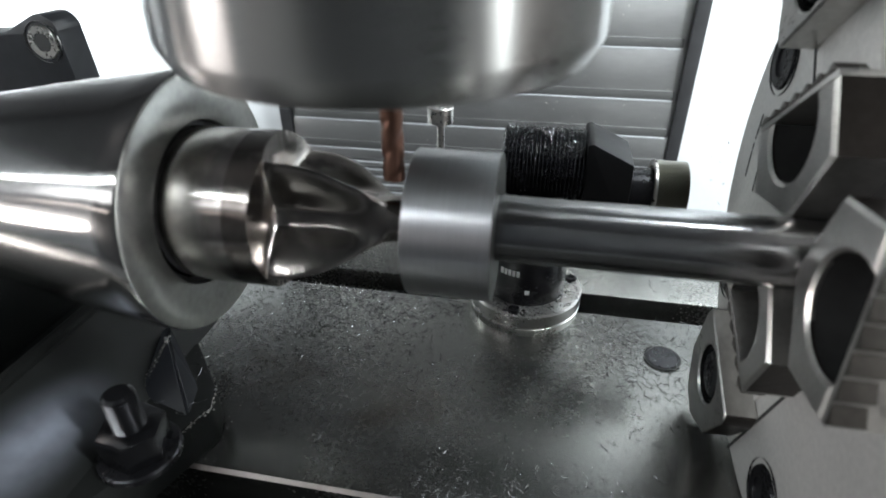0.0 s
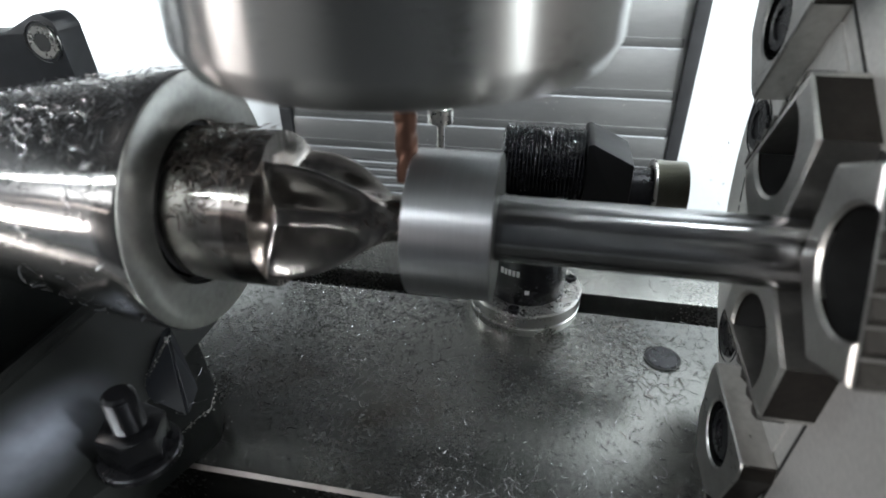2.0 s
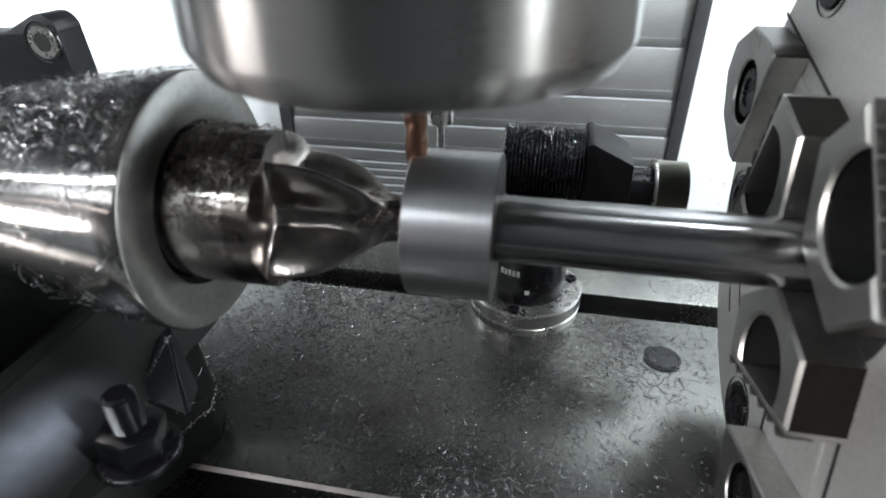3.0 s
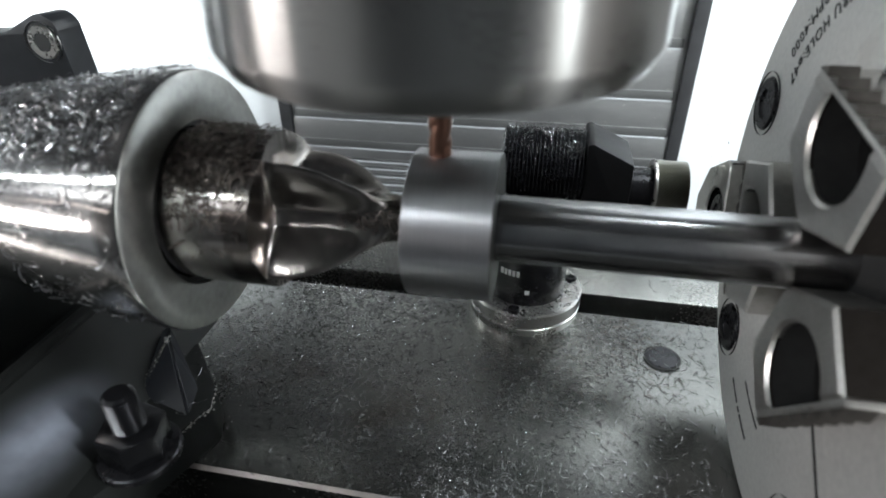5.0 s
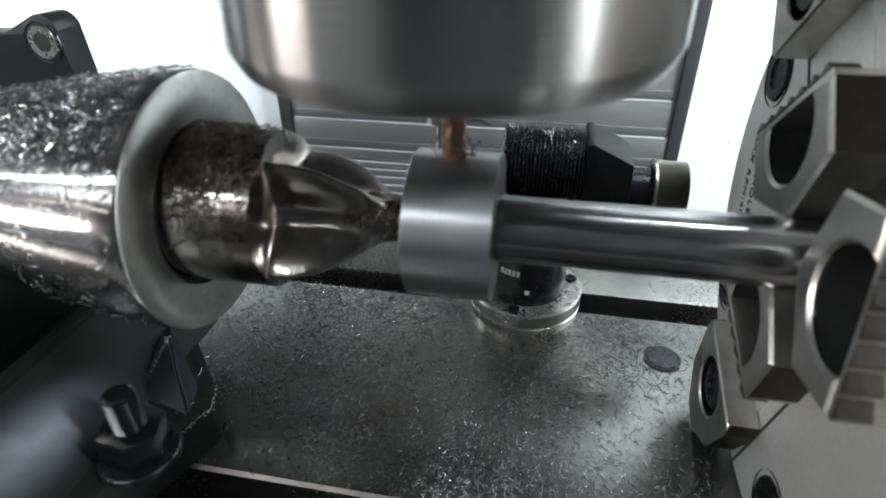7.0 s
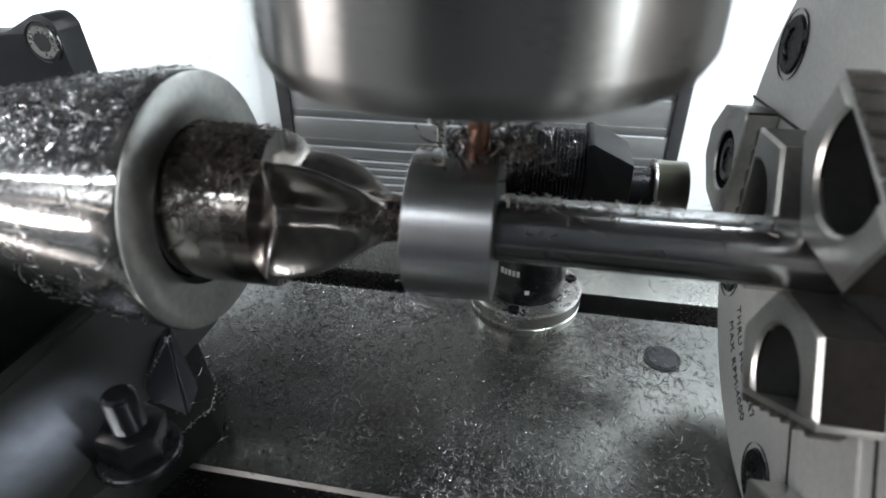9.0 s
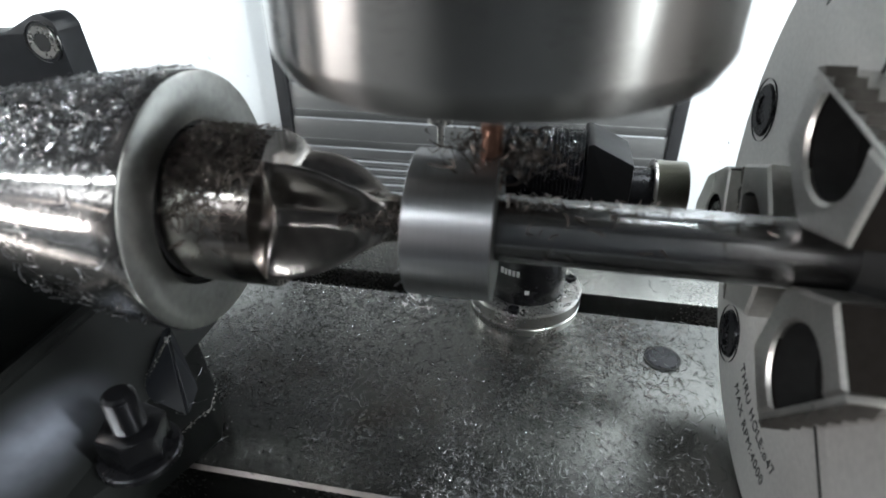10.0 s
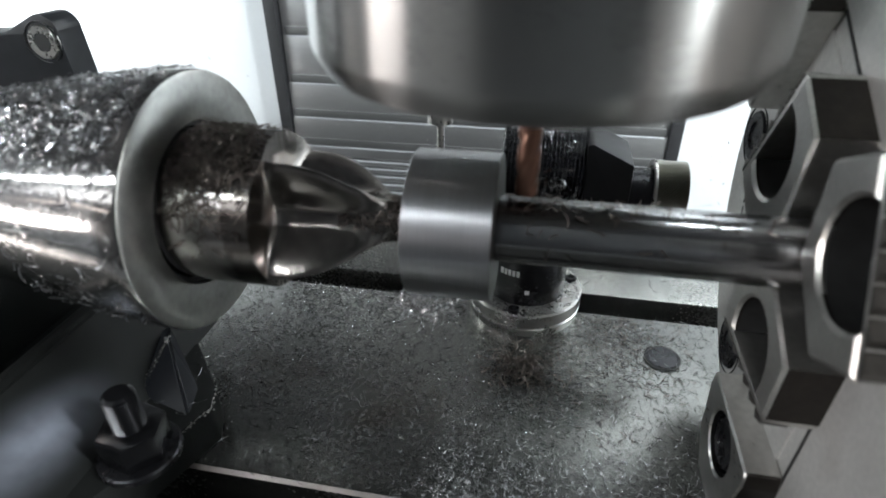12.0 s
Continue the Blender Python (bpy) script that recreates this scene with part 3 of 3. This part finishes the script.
# ---------------------------------------------------------------- tool setter
def build_tool_setter():
    bx, by = 0.0160, 0.0857
    s = thing("tool_setter", "black tool setting probe on a stainless round base", "tool setter", (bx, by, ZT))
    part("base_disc", lathe([(0, 0.0232), (0.0035, 0.0236), (0.0040, 0.0228), (0.0046, 0.0228), (0.0050, 0.0236), (0.0098, 0.0236), (0.0104, 0.0230)], 80, "z"), PROBE_STEEL, s, "stainless two-part base")
    for a in (20, 140, 260):
        b = part("base_screw", moved(bolt_head(0.0022), Matrix.Rotation(radians(90), 4, "Y")), BLACK_OXIDE, s)
        b.location = (0.0203 * math.cos(radians(a)), 0.0203 * math.sin(radians(a)), 0.0104)
    part("post", lathe([(0.0104, 0.0165), (0.030, 0.0165), (0.055, 0.0165), (0.058, 0.015)], 56, "z"), BLACK_PLASTIC, s, "black round post")
    zc = 0.0665
    prof, x = [(-0.0125, 0.0085), (-0.0122, 0.0125)], -0.0120
    while x < 0.0165:
        prof += [(x, 0.0128), (x + 0.0006, 0.0137), (x + 0.0009, 0.0137), (x + 0.0013, 0.0128)]
        x += 0.0014
    prof += [(0.0176, 0.0132)]
    part("ribbed_housing", lathe(prof, 56, "x", centre=(0, 0, zc)), BLACK_PLASTIC, s, "ribbed black housing")
    wedge = [(0.0176, zc - 0.0200), (0.0176, zc + 0.0124), (0.0196, zc + 0.0128), (0.0342, zc + 0.0058), (0.0342, zc - 0.0200)]
    part("wedge_housing", prism(wedge, -0.0125, 0.0125, "y", None, 0.0016), WEDGE_BLACK, s, "dull black housing with a sloping top")
    part("window", lathe([(0.034, 0.0085), (0.0440, 0.0085)], 48, "x", centre=(0, 0, zc - 0.0085)), BLACK_OXIDE, s, "dark smoked window")
    bm = bmesh.new()
    rings = []
    for k in range(22):
        xx = 0.0438 + 0.0107 * k / 21
        rings.append([bm.verts.new((xx, (0.0108 + (0.0007 if (i + k) % 2 else 0)) * math.cos(2 * math.pi * i / 120), zc - 0.0085 + (0.0108 + (0.0007 if (i + k) % 2 else 0)) * math.sin(2 * math.pi * i / 120))) for i in range(120)])
    for p, q in zip(rings, rings[1:]):
        for i in range(120):
            j = (i + 1) % 120
            bm.faces.new((p[i], p[j], q[j], q[i]))
    bm.faces.new(rings[0])
    bm.faces.new(rings[-1])
    part("cap_rim", tube([(0.0426, 0.0095), (0.0424, 0.0112), (0.0428, 0.0117), (0.0437, 0.0117), (0.0437, 0.0095)], 64, "x", centre=(0, 0, zc - 0.0085)), PROBE_STEEL, s, "bright cap rim")
    part("knurled_cap", bm, KNURL_STEEL, s, "knurled steel end cap", 0)
    # stylus
    sx = -0.0207 - bx
    part("stylus_arm", lathe([(sx - 0.002, 0.0014), (-0.0120, 0.0014)], 24, "x", centre=(0, 0, zc - 0.0075)), PROBE_STEEL, s)
    part("stylus_stem", lathe([(zc - 0.0075, 0.0015), (zc + 0.0135, 0.0015)], 24, "z", centre=(sx, 0, 0)), PROBE_STEEL, s)
    part("stylus_disc", lathe([(zc + 0.0130, 0.0040), (zc + 0.0135, 0.0050), (zc + 0.0190, 0.0050), (zc + 0.0194, 0.0046)], 48, "z", centre=(sx, 0, 0)), PROBE_STEEL, s, "steel stylus disc")
    # printed marks on the post
    for i, a in enumerate((236, 242, 248, 254, 260)):
        m = Matrix.Rotation(radians(a), 4, "Z") @ Matrix.Translation((0.01655, 0, 0.0252))
        part("print_mark", moved(box(-0.0001, 0.0001, -0.0006, 0.0006, -0.0013, 0.0013), m), WHITE_INK, s)
    m = Matrix.Rotation(radians(274), 4, "Z") @ Matrix.Translation((0.01655, 0, 0.0170))
    part("print_mark", moved(box(-0.0001, 0.0001, -0.0009, 0.0009, -0.0009, 0.0009), m), WHITE_INK, s)


# ---------------------------------------------------------------- bracket
def build_bracket():
    b = thing("bracket", "dark grey painted bracket with a steel socket screw", "bracket", (-0.1975, 0.1, 0.0158))
    part("arm", prism([(-1.1025, -0.0485), (-1.1025, -0.085), (0.012, -0.045), (0.0085, 0.004)] + arc(0.001, 0.0035, 0.0078, 10, 115, 7) + [(-0.018, 0.0035)], 0.0, 0.014, "y", None, 0.0006), PAINT_BRACKET, b)
    part("screw", moved(bolt_head(0.0072), Matrix.Rotation(radians(90), 4, "Z")), PROBE_STEEL, b, "bright socket head screw")
    # flat dark hexagon stands for the shade inside the screw's socket
    part("socket", prism(hexagon(0.0042), -0.0009, -0.0005, "y"), SLOT_DARK, b, "dark flat hexagon, painted socket shade")


# ---------------------------------------------------------------- swarf
def ribbons(places, rng, long=(0.0016, 0.0040), wide=0.000082, curl=1.6):
    """Thin curled slivers, each at a place with a normal."""
    verts, faces = [], []
    for (px, py, pz), n in places:
        n = Vector(n).normalized()
        side = n.orthogonal().normalized()
        side = Matrix.Rotation(rng.uniform(0, 6.283), 3, n) @ side
        other = n.cross(side)
        tilt = rng.uniform(-0.35, 0.35)
        length, bend = rng.uniform(*long), rng.uniform(-curl, curl)
        w = wide * rng.uniform(0.6, 1.5)
        base = len(verts)
        u = v = h = 0.0
        a = -bend / 2
        lift = 0.00015 + max(0.0, -math.sin(tilt) * length)
        roll = rng.uniform(-0.9, 0.9)
        for k in range(5):
            p = Vector((px, py, pz)) + side * (u - length / 2) + other * v + n * (lift + h)
            across = (other * math.cos(roll) + n * math.sin(roll)) * w
            verts.append(tuple(p + across + n * w))
            verts.append(tuple(p - across + n * w))
            u += length / 4 * math.cos(a)
            v += length / 4 * math.sin(a)
            h += length / 4 * math.sin(tilt)
            a += bend / 4
            roll += rng.uniform(-0.5, 0.5)
        faces += [(base + 2 * k, base + 2 * k + 1, base + 2 * k + 3, base + 2 * k + 2) for k in range(4)]
    return verts, faces


def swarf_object(name, places, rng, label, mat=None, **kw):
    me = bpy.data.meshes.new(name)
    v, f = ribbons(places, rng, **kw)
    me.from_pydata(v, [], f)
    me.materials.append(mat or SWARF)
    return tagged(new(name, me), label, "swarf", kind="stuff")


SHOWERS = []          # batches of chips and the time at which each comes to rest


def shower(name, spots, times, rng, label, **kw):
    """Chips that land batch by batch while the cutter runs; those at time 0 lie there from the start."""
    n = len(spots) // len(times)
    for i, t in enumerate(times):
        ob = swarf_object(name, spots[i * n:(i + 1) * n], rng, label, **kw)
        if t > 0:
            SHOWERS.append((ob, t))


def build_swarf():
    rng = random.Random(4)

    def on_table(x, y):
        return -0.0175 < y < 0.125 and not 0.0832 < y < 0.0978 and math.hypot(x - 0.016, y - 0.0857) > 0.0245

    # old chips: drifts by the tailstock and behind the plug, few between
    spots = []
    while len(spots) < 3400:
        pick = rng.random()
        if pick < 0.50:
            x, y = rng.gauss(-0.066, 0.026), rng.gauss(0.062, 0.024)
        elif pick < 0.62:
            x, y = rng.uniform(-0.09, 0.0), 0.083 - abs(rng.gauss(0, 0.009))
        elif pick < 0.82:
            x, y = rng.gauss(0.058, 0.019), rng.gauss(0.062, 0.016)
        elif pick < 0.92:
            x, y = rng.uniform(-0.10, 0.105), rng.uniform(0.098, 0.125)
        else:
            x, y = rng.uniform(-0.11, 0.10), rng.uniform(-0.0175, 0.083)
        if on_table(x, y):
            spots.append(((x, y, ZT), (0, 0, 1)))
    swarf_object("table_swarf", spots, rng, "fine steel chips drifted over the table")
    spots = []
    while len(spots) < 2800:
        x, y = rng.gauss(-0.02, 0.050), rng.uniform(-0.0175, 0.082)
        if on_table(x, y):
            spots.append(((x, y, ZT), (0, 0, 1)))
    shower("fresh_swarf", spots, (0.7, 1.3, 1.9, 2.5, 3.9, 6.1, 8.0, 10.2), rng, "fresh fine steel chips on the table")
    spots = []
    while len(spots) < 800:
        x, y = rng.gauss(0.045, 0.026), 0.082 - abs(rng.gauss(0, 0.026))
        if on_table(x, y) and x < 0.083:
            spots.append(((x, y, ZT), (0, 0, 1)))
    shower("dull_swarf", spots, (1.6, 4.1, 5.9, 8.2, 10.3), rng, "dull dark steel chips on the table", mat=SWARF_DARK)
    spots = []
    while len(spots) < 1500:
        x, y = rng.uniform(-0.005, 0.080), -0.0175 + abs(rng.gauss(0, 0.018))
        spots.append(((x, y, ZT), (0, 0, 1)))
    shower("glinting_swarf", spots, (1.5, 2.8, 4.2, 6.3, 8.3, 10.4), rng, "glinting fresh chips at the front slot", mat=SWARF_CLEAN, long=(0.0012, 0.0032), wide=0.000065)
    glints = []
    while len(glints) < 320:
        x, y = rng.uniform(-0.012, 0.074), -0.0175 + abs(rng.gauss(0, 0.013)) * (0.7 + 6 * max(0, rng.uniform(-0.1, 0.07)))
        glints.append(((x, y, ZT), (0, 0, 1)))
    swarf_object("loose_swarf", glints, rng, "bright loose steel chips at the front slot", mat=SWARF_CLEAN, long=(0.0012, 0.0032), wide=0.000065)
    spots = []
    for _ in range(420):
        a, r = rng.uniform(0, 6.283), rng.uniform(0.0166, 0.0232)
        spots.append(((0.016 + r * math.cos(a), 0.0857 + r * math.sin(a), ZT + 0.0104), (0, 0, 1)))
    for _ in range(150):
        a, x = radians(rng.gauss(100, 26)), rng.uniform(0.005, 0.033)
        spots.append(((x, 0.0857 + 0.0139 * math.cos(a), ZT + 0.0665 + 0.0139 * math.sin(a)), (0, math.cos(a), math.sin(a))))
    swarf_object("probe_swarf", spots, rng, "fine steel chips lying on the probe and its base")
    spots = []
    for _ in range(3400):
        x, a = rng.uniform(-0.150, -0.067), radians(rng.gauss(108, 21))
        r = sleeve_radius(x) + 0.0001
        spots.append(((x, r * math.cos(a), r * math.sin(a)), (0.1, math.cos(a), math.sin(a))))
    for _ in range(160):
        x, a = rng.uniform(-0.100, -0.066), radians(rng.uniform(140, 215))
        r = sleeve_radius(x) + 0.0001
        spots.append(((x, r * math.cos(a), r * math.sin(a)), (0.1, math.cos(a), math.sin(a))))
    rng.shuffle(spots)
    shower("sleeve_swarf", spots, (0.8, 1.3, 1.7, 2.1, 2.6, 3.0, 3.8, 4.3, 6.2, 8.1), rng, "wet steel chips clinging to the sleeve", long=(0.0016, 0.0042), wide=0.00011, mat=SWARF_WET)
    spots = []
    for _ in range(1900):
        x, a = -0.0635 + abs(rng.gauss(0, 0.010)), radians(rng.gauss(110, 24))
        if x < -0.044:
            spots.append(((x, 0.0197 * math.cos(a), 0.0197 * math.sin(a)), (0, math.cos(a), math.sin(a))))
    for _ in range(120):
        x, a = rng.uniform(-0.026, -0.0115), radians(rng.gauss(120, 50))
        spots.append(((x, 0.0055 * math.cos(a), 0.0055 * math.sin(a)), (0, math.cos(a), math.sin(a))))
    for _ in range(200):
        x, a = rng.uniform(-0.028, -0.0118), radians(rng.uniform(80, 190))
        r = 0.0052 + 0.0016 * max(0.0, (-0.0150 - x) / 0.018) ** 1.6
        spots.append(((x, r * math.cos(a), r * math.sin(a)), (0, math.cos(a), math.sin(a))))
    rng.shuffle(spots)
    shower("center_swarf", spots, (1.3, 1.8, 2.3, 2.8, 3.7, 4.2, 6.6, 7.9), rng, "matted dark chips caught on the live centre", wide=0.00013, mat=SWARF_DARK)
    spots = []
    for _ in range(150):
        x, a = 0.012 + abs(rng.gauss(0, 0.026)), radians(rng.gauss(100, 14))
        if x < 0.070:
            spots.append(((x, 0.0080 * math.cos(a), 0.0080 * math.sin(a)), (0, math.cos(a), math.sin(a))))
    for _ in range(14):
        x, a = rng.uniform(0.012, 0.065), radians(rng.uniform(130, 210))
        spots.append(((x, 0.0080 * math.cos(a), 0.0080 * math.sin(a)), (0, math.cos(a), math.sin(a))))
    rng.shuffle(spots)
    shower("bar_swarf", spots, (7.9, 8.4), rng, "a few wet chips stuck to the bar", mat=SWARF_DARK, wide=0.00012)
    spots = []
    for _ in range(120):
        spots.append(((rng.uniform(-0.125, -0.075), rng.uniform(-0.02, 0.03), ZT + 0.0165), (0, 0, 1)))
    swarf_object("foot_swarf", spots, rng, "a few chips on the dark foot flange", wide=0.00010)


def build_specks():
    """Dried splashes and stray slivers on the rear wall and the cover."""
    rng = random.Random(21)
    spots = []
    for _ in range(70):
        x = rng.choice((rng.uniform(-0.42, -0.175), rng.uniform(0.11, 0.17)))
        spots.append(((x, 0.2598, rng.uniform(-0.12, 0.05)), (0, -1, 0)))
    swarf_object("wall_specks", spots, rng, "tiny dark slivers stuck to the white wall", mat=SLOT_DARK, long=(0.0006, 0.0024), wide=0.00016)
    bm = bmesh.new()
    for _ in range(130):
        x, z = rng.uniform(-0.155, 0.092), rng.uniform(-0.115, 0.03)
        r = rng.uniform(0.0002, 0.0006)
        i = sum(1 for e in LEDGES[1:-1] if z < e)
        bmesh.ops.create_icosphere(bm, subdivisions=1, radius=r, matrix=Matrix.Translation((x, 0.258 - 0.0012 * i, z)))
    tagged(mesh_object("cover_droplets", bm, PROBE_STEEL), "small bright coolant droplets on the way cover", "droplets", kind="stuff")


def build_tangle(seed, n, size, label, mat=SWARF, wide=0.00016, long=(0.003, 0.009)):
    """A loose tangle of long curled chips, one rigid clump."""
    rng = random.Random(seed)
    spots = []
    for _ in range(n):
        p = Vector((rng.gauss(0, 1), rng.gauss(0, 1), rng.gauss(0, 1)))
        spots.append((tuple(p[i] * size[i] for i in range(3)), (rng.gauss(0, 1), rng.gauss(0, 1), rng.gauss(0, 1))))
    me = bpy.data.meshes.new("swarf_tangle")
    v, f = ribbons(spots, rng, long=long, wide=wide, curl=4.0)
    me.from_pydata(v, [], f)
    me.materials.append(mat)
    return tagged(new("swarf_tangle", me), label, "swarf")


build_swarf()
build_specks()
TANGLE_TOOL = build_tangle(7, 420, (0.0056, 0.0036, 0.0022), "matted dark chips tangled round the end mill", SWARF_DARK, 0.00022, (0.002, 0.007))
TANGLE_SMALL = build_tangle(12, 26, (0.0022, 0.0016, 0.0012), "few bright chip curls at the end mill")
TANGLE_LOW = build_tangle(9, 45, (0.0024, 0.002, 0.0036), "bright chip curls hanging under the collar", SWARF_CLEAN)
TANGLE_BURR = build_tangle(15, 260, (0.0036, 0.0016, 0.0028), "frizzy bright burr of chips under the collar", SWARF_CLEAN, 0.00018, (0.0018, 0.0048))

build_enclosure()
build_table()
build_tailstock()
build_live_center()
build_tool_setter()
build_bracket()
SPINDLE = build_spindle()
WORK = build_workpiece()
CHUCK = build_chuck()

# degrees of the chuck about its axis, by time
TURNS = [(0.0, 108.5), (0.1, 106), (0.2, 107), (0.3, 132), (0.4, 133), (0.5, 119), (0.6, 105), (0.7, 122), (0.8, 108), (0.9, 112),
         (1.0, 105), (1.1, 110), (1.2, 99), (1.3, 109), (1.4, 95), (1.5, 96), (1.6, 95), (1.7, 91), (1.8, 103), (1.9, 90), (2.0, 91),
         (2.1, 94), (2.2, 71), (2.3, 71), (2.4, 71), (2.5, 76), (2.6, 77), (2.7, 77), (2.8, 70), (2.9, 71), (3.0, 70.6), (3.2, 71),
         (4.0, 56), (4.8, 35), (4.9, 22), (5.0, 35), (5.1, 17), (5.2, 25), (5.3, 24), (5.4, 9), (5.5, 24.5), (5.6, 7.5), (5.7, 10),
         (5.8, 14.5), (5.9, 0), (6.0, 11), (6.1, 1), (6.2, -2.5), (6.3, 4), (6.4, -12), (6.5, -1), (6.6, -5), (6.7, -16), (6.8, -2.5),
         (6.9, -20), (7.0, -15), (7.1, -14), (7.2, -28), (8.0, -42), (8.8, -53), (8.9, -53), (9.0, -69), (9.1, -54), (9.2, -63),
         (9.3, -63), (9.4, -69), (9.5, -81), (9.6, -65), (9.7, -79), (9.8, -84), (9.9, -71), (10.0, -87), (10.1, -82), (10.2, -92),
         (10.3, -92), (10.4, -84), (10.5, -101), (10.6, -96), (10.7, -94), (10.8, -110), (10.9, -94), (11.0, -111.5), (11.1, -110),
         (11.2, -104), (11.3, -120), (11.4, -107), (11.5, -122), (11.6, -125), (11.7, -115), (11.8, -127), (11.9, -121), (11.96, -151), (12.0, -152)]


def motions():
    walk(CHUCK, [(t, pose(XC, 0, 0, a)) for t, a in TURNS])
    walk(WORK, [(t, pose(0, 0, 0, a)) for t, a in TURNS])
    # the spindle feeds along the bar
    feed = [(0, -0.0157), (1.5, -0.0134), (2.5, -0.0114), (5.5, -0.0038), (6.5, -0.0025), (9.5, 0.0054), (10.5, 0.0084), (12, 0.0150)]
    # chip clumps: in the rear T-slot at first, then caught by the tool and under the collar
    walk(TANGLE_TOOL, [(0, pose(-0.006, 0.0905, ZT - 0.012)), (7.3, pose(-0.006, 0.0905, ZT - 0.012)), (8.0, pose(-0.016, 0.045, -0.03)), (8.7, pose(0.0045, 0.003, 0.0185)),
                       (9.5, pose(0.0075, 0.002, 0.0185, 20)), (10.5, pose(0.0120, 0.003, 0.0165, -10)), (11.0, pose(0.016, 0.010, 0.0100, 15)), (11.4, pose(0.018, 0.035, -0.040, 40)),
                       (11.7, pose(0.018, 0.040, ZT + 0.004, 30)), (12, pose(0.018, 0.040, ZT + 0.004, 30))])
    walk(TANGLE_SMALL, [(0, pose(-0.006, 0.0905, ZT - 0.012)), (5.0, pose(-0.006, 0.0905, ZT - 0.012)), (5.5, pose(-0.015, 0.040, -0.03)), (6.0, pose(-0.0015, -0.001, 0.0185)),
                        (6.5, pose(0.0000, -0.001, 0.0190, 60)), (7.2, pose(0.001, 0, 0.0190, 90)), (9.5, pose(0.004, 0.002, 0.0190, 100)),
                        (10.5, pose(0.008, 0.004, 0.0185, 120)), (12, pose(0.020, 0.005, 0.0090, 140))])
    walk(TANGLE_LOW, [(0, pose(-0.006, 0.0905, ZT - 0.012)), (7.3, pose(-0.006, 0.0905, ZT - 0.012)), (8.1, pose(-0.03, 0.02, -0.05)), (8.8, pose(-0.0095, -0.003, -0.0185)),
                      (10, pose(-0.0095, -0.003, -0.0190, 25)), (11.2, pose(-0.0090, -0.003, -0.0190, -20)), (12, pose(-0.0075, -0.004, -0.0205, 10))])
    walk(TANGLE_BURR, [(0, pose(-0.012, 0.0905, ZT - 0.012)), (10.3, pose(-0.012, 0.0905, ZT - 0.012)), (11.1, pose(-0.010, 0.030, -0.040)), (11.5, pose(-0.0080, 0.006, -0.0165)),
                       (12, pose(-0.0072, -0.0050, -0.0215, 25))])
    # each batch of fresh chips drops in from above
    for ob, t in SHOWERS:
        walk(ob, [(0, pose(0, -0.02, 0.34)), (t - 0.16, pose(0, -0.02, 0.34)), (t, pose(0, 0, 0)), (12, pose(0, 0, 0))])
    walk(SPINDLE, [(t, pose(x + 0.0008, 0, -0.00008 * t)) for t, x in feed])


motions()
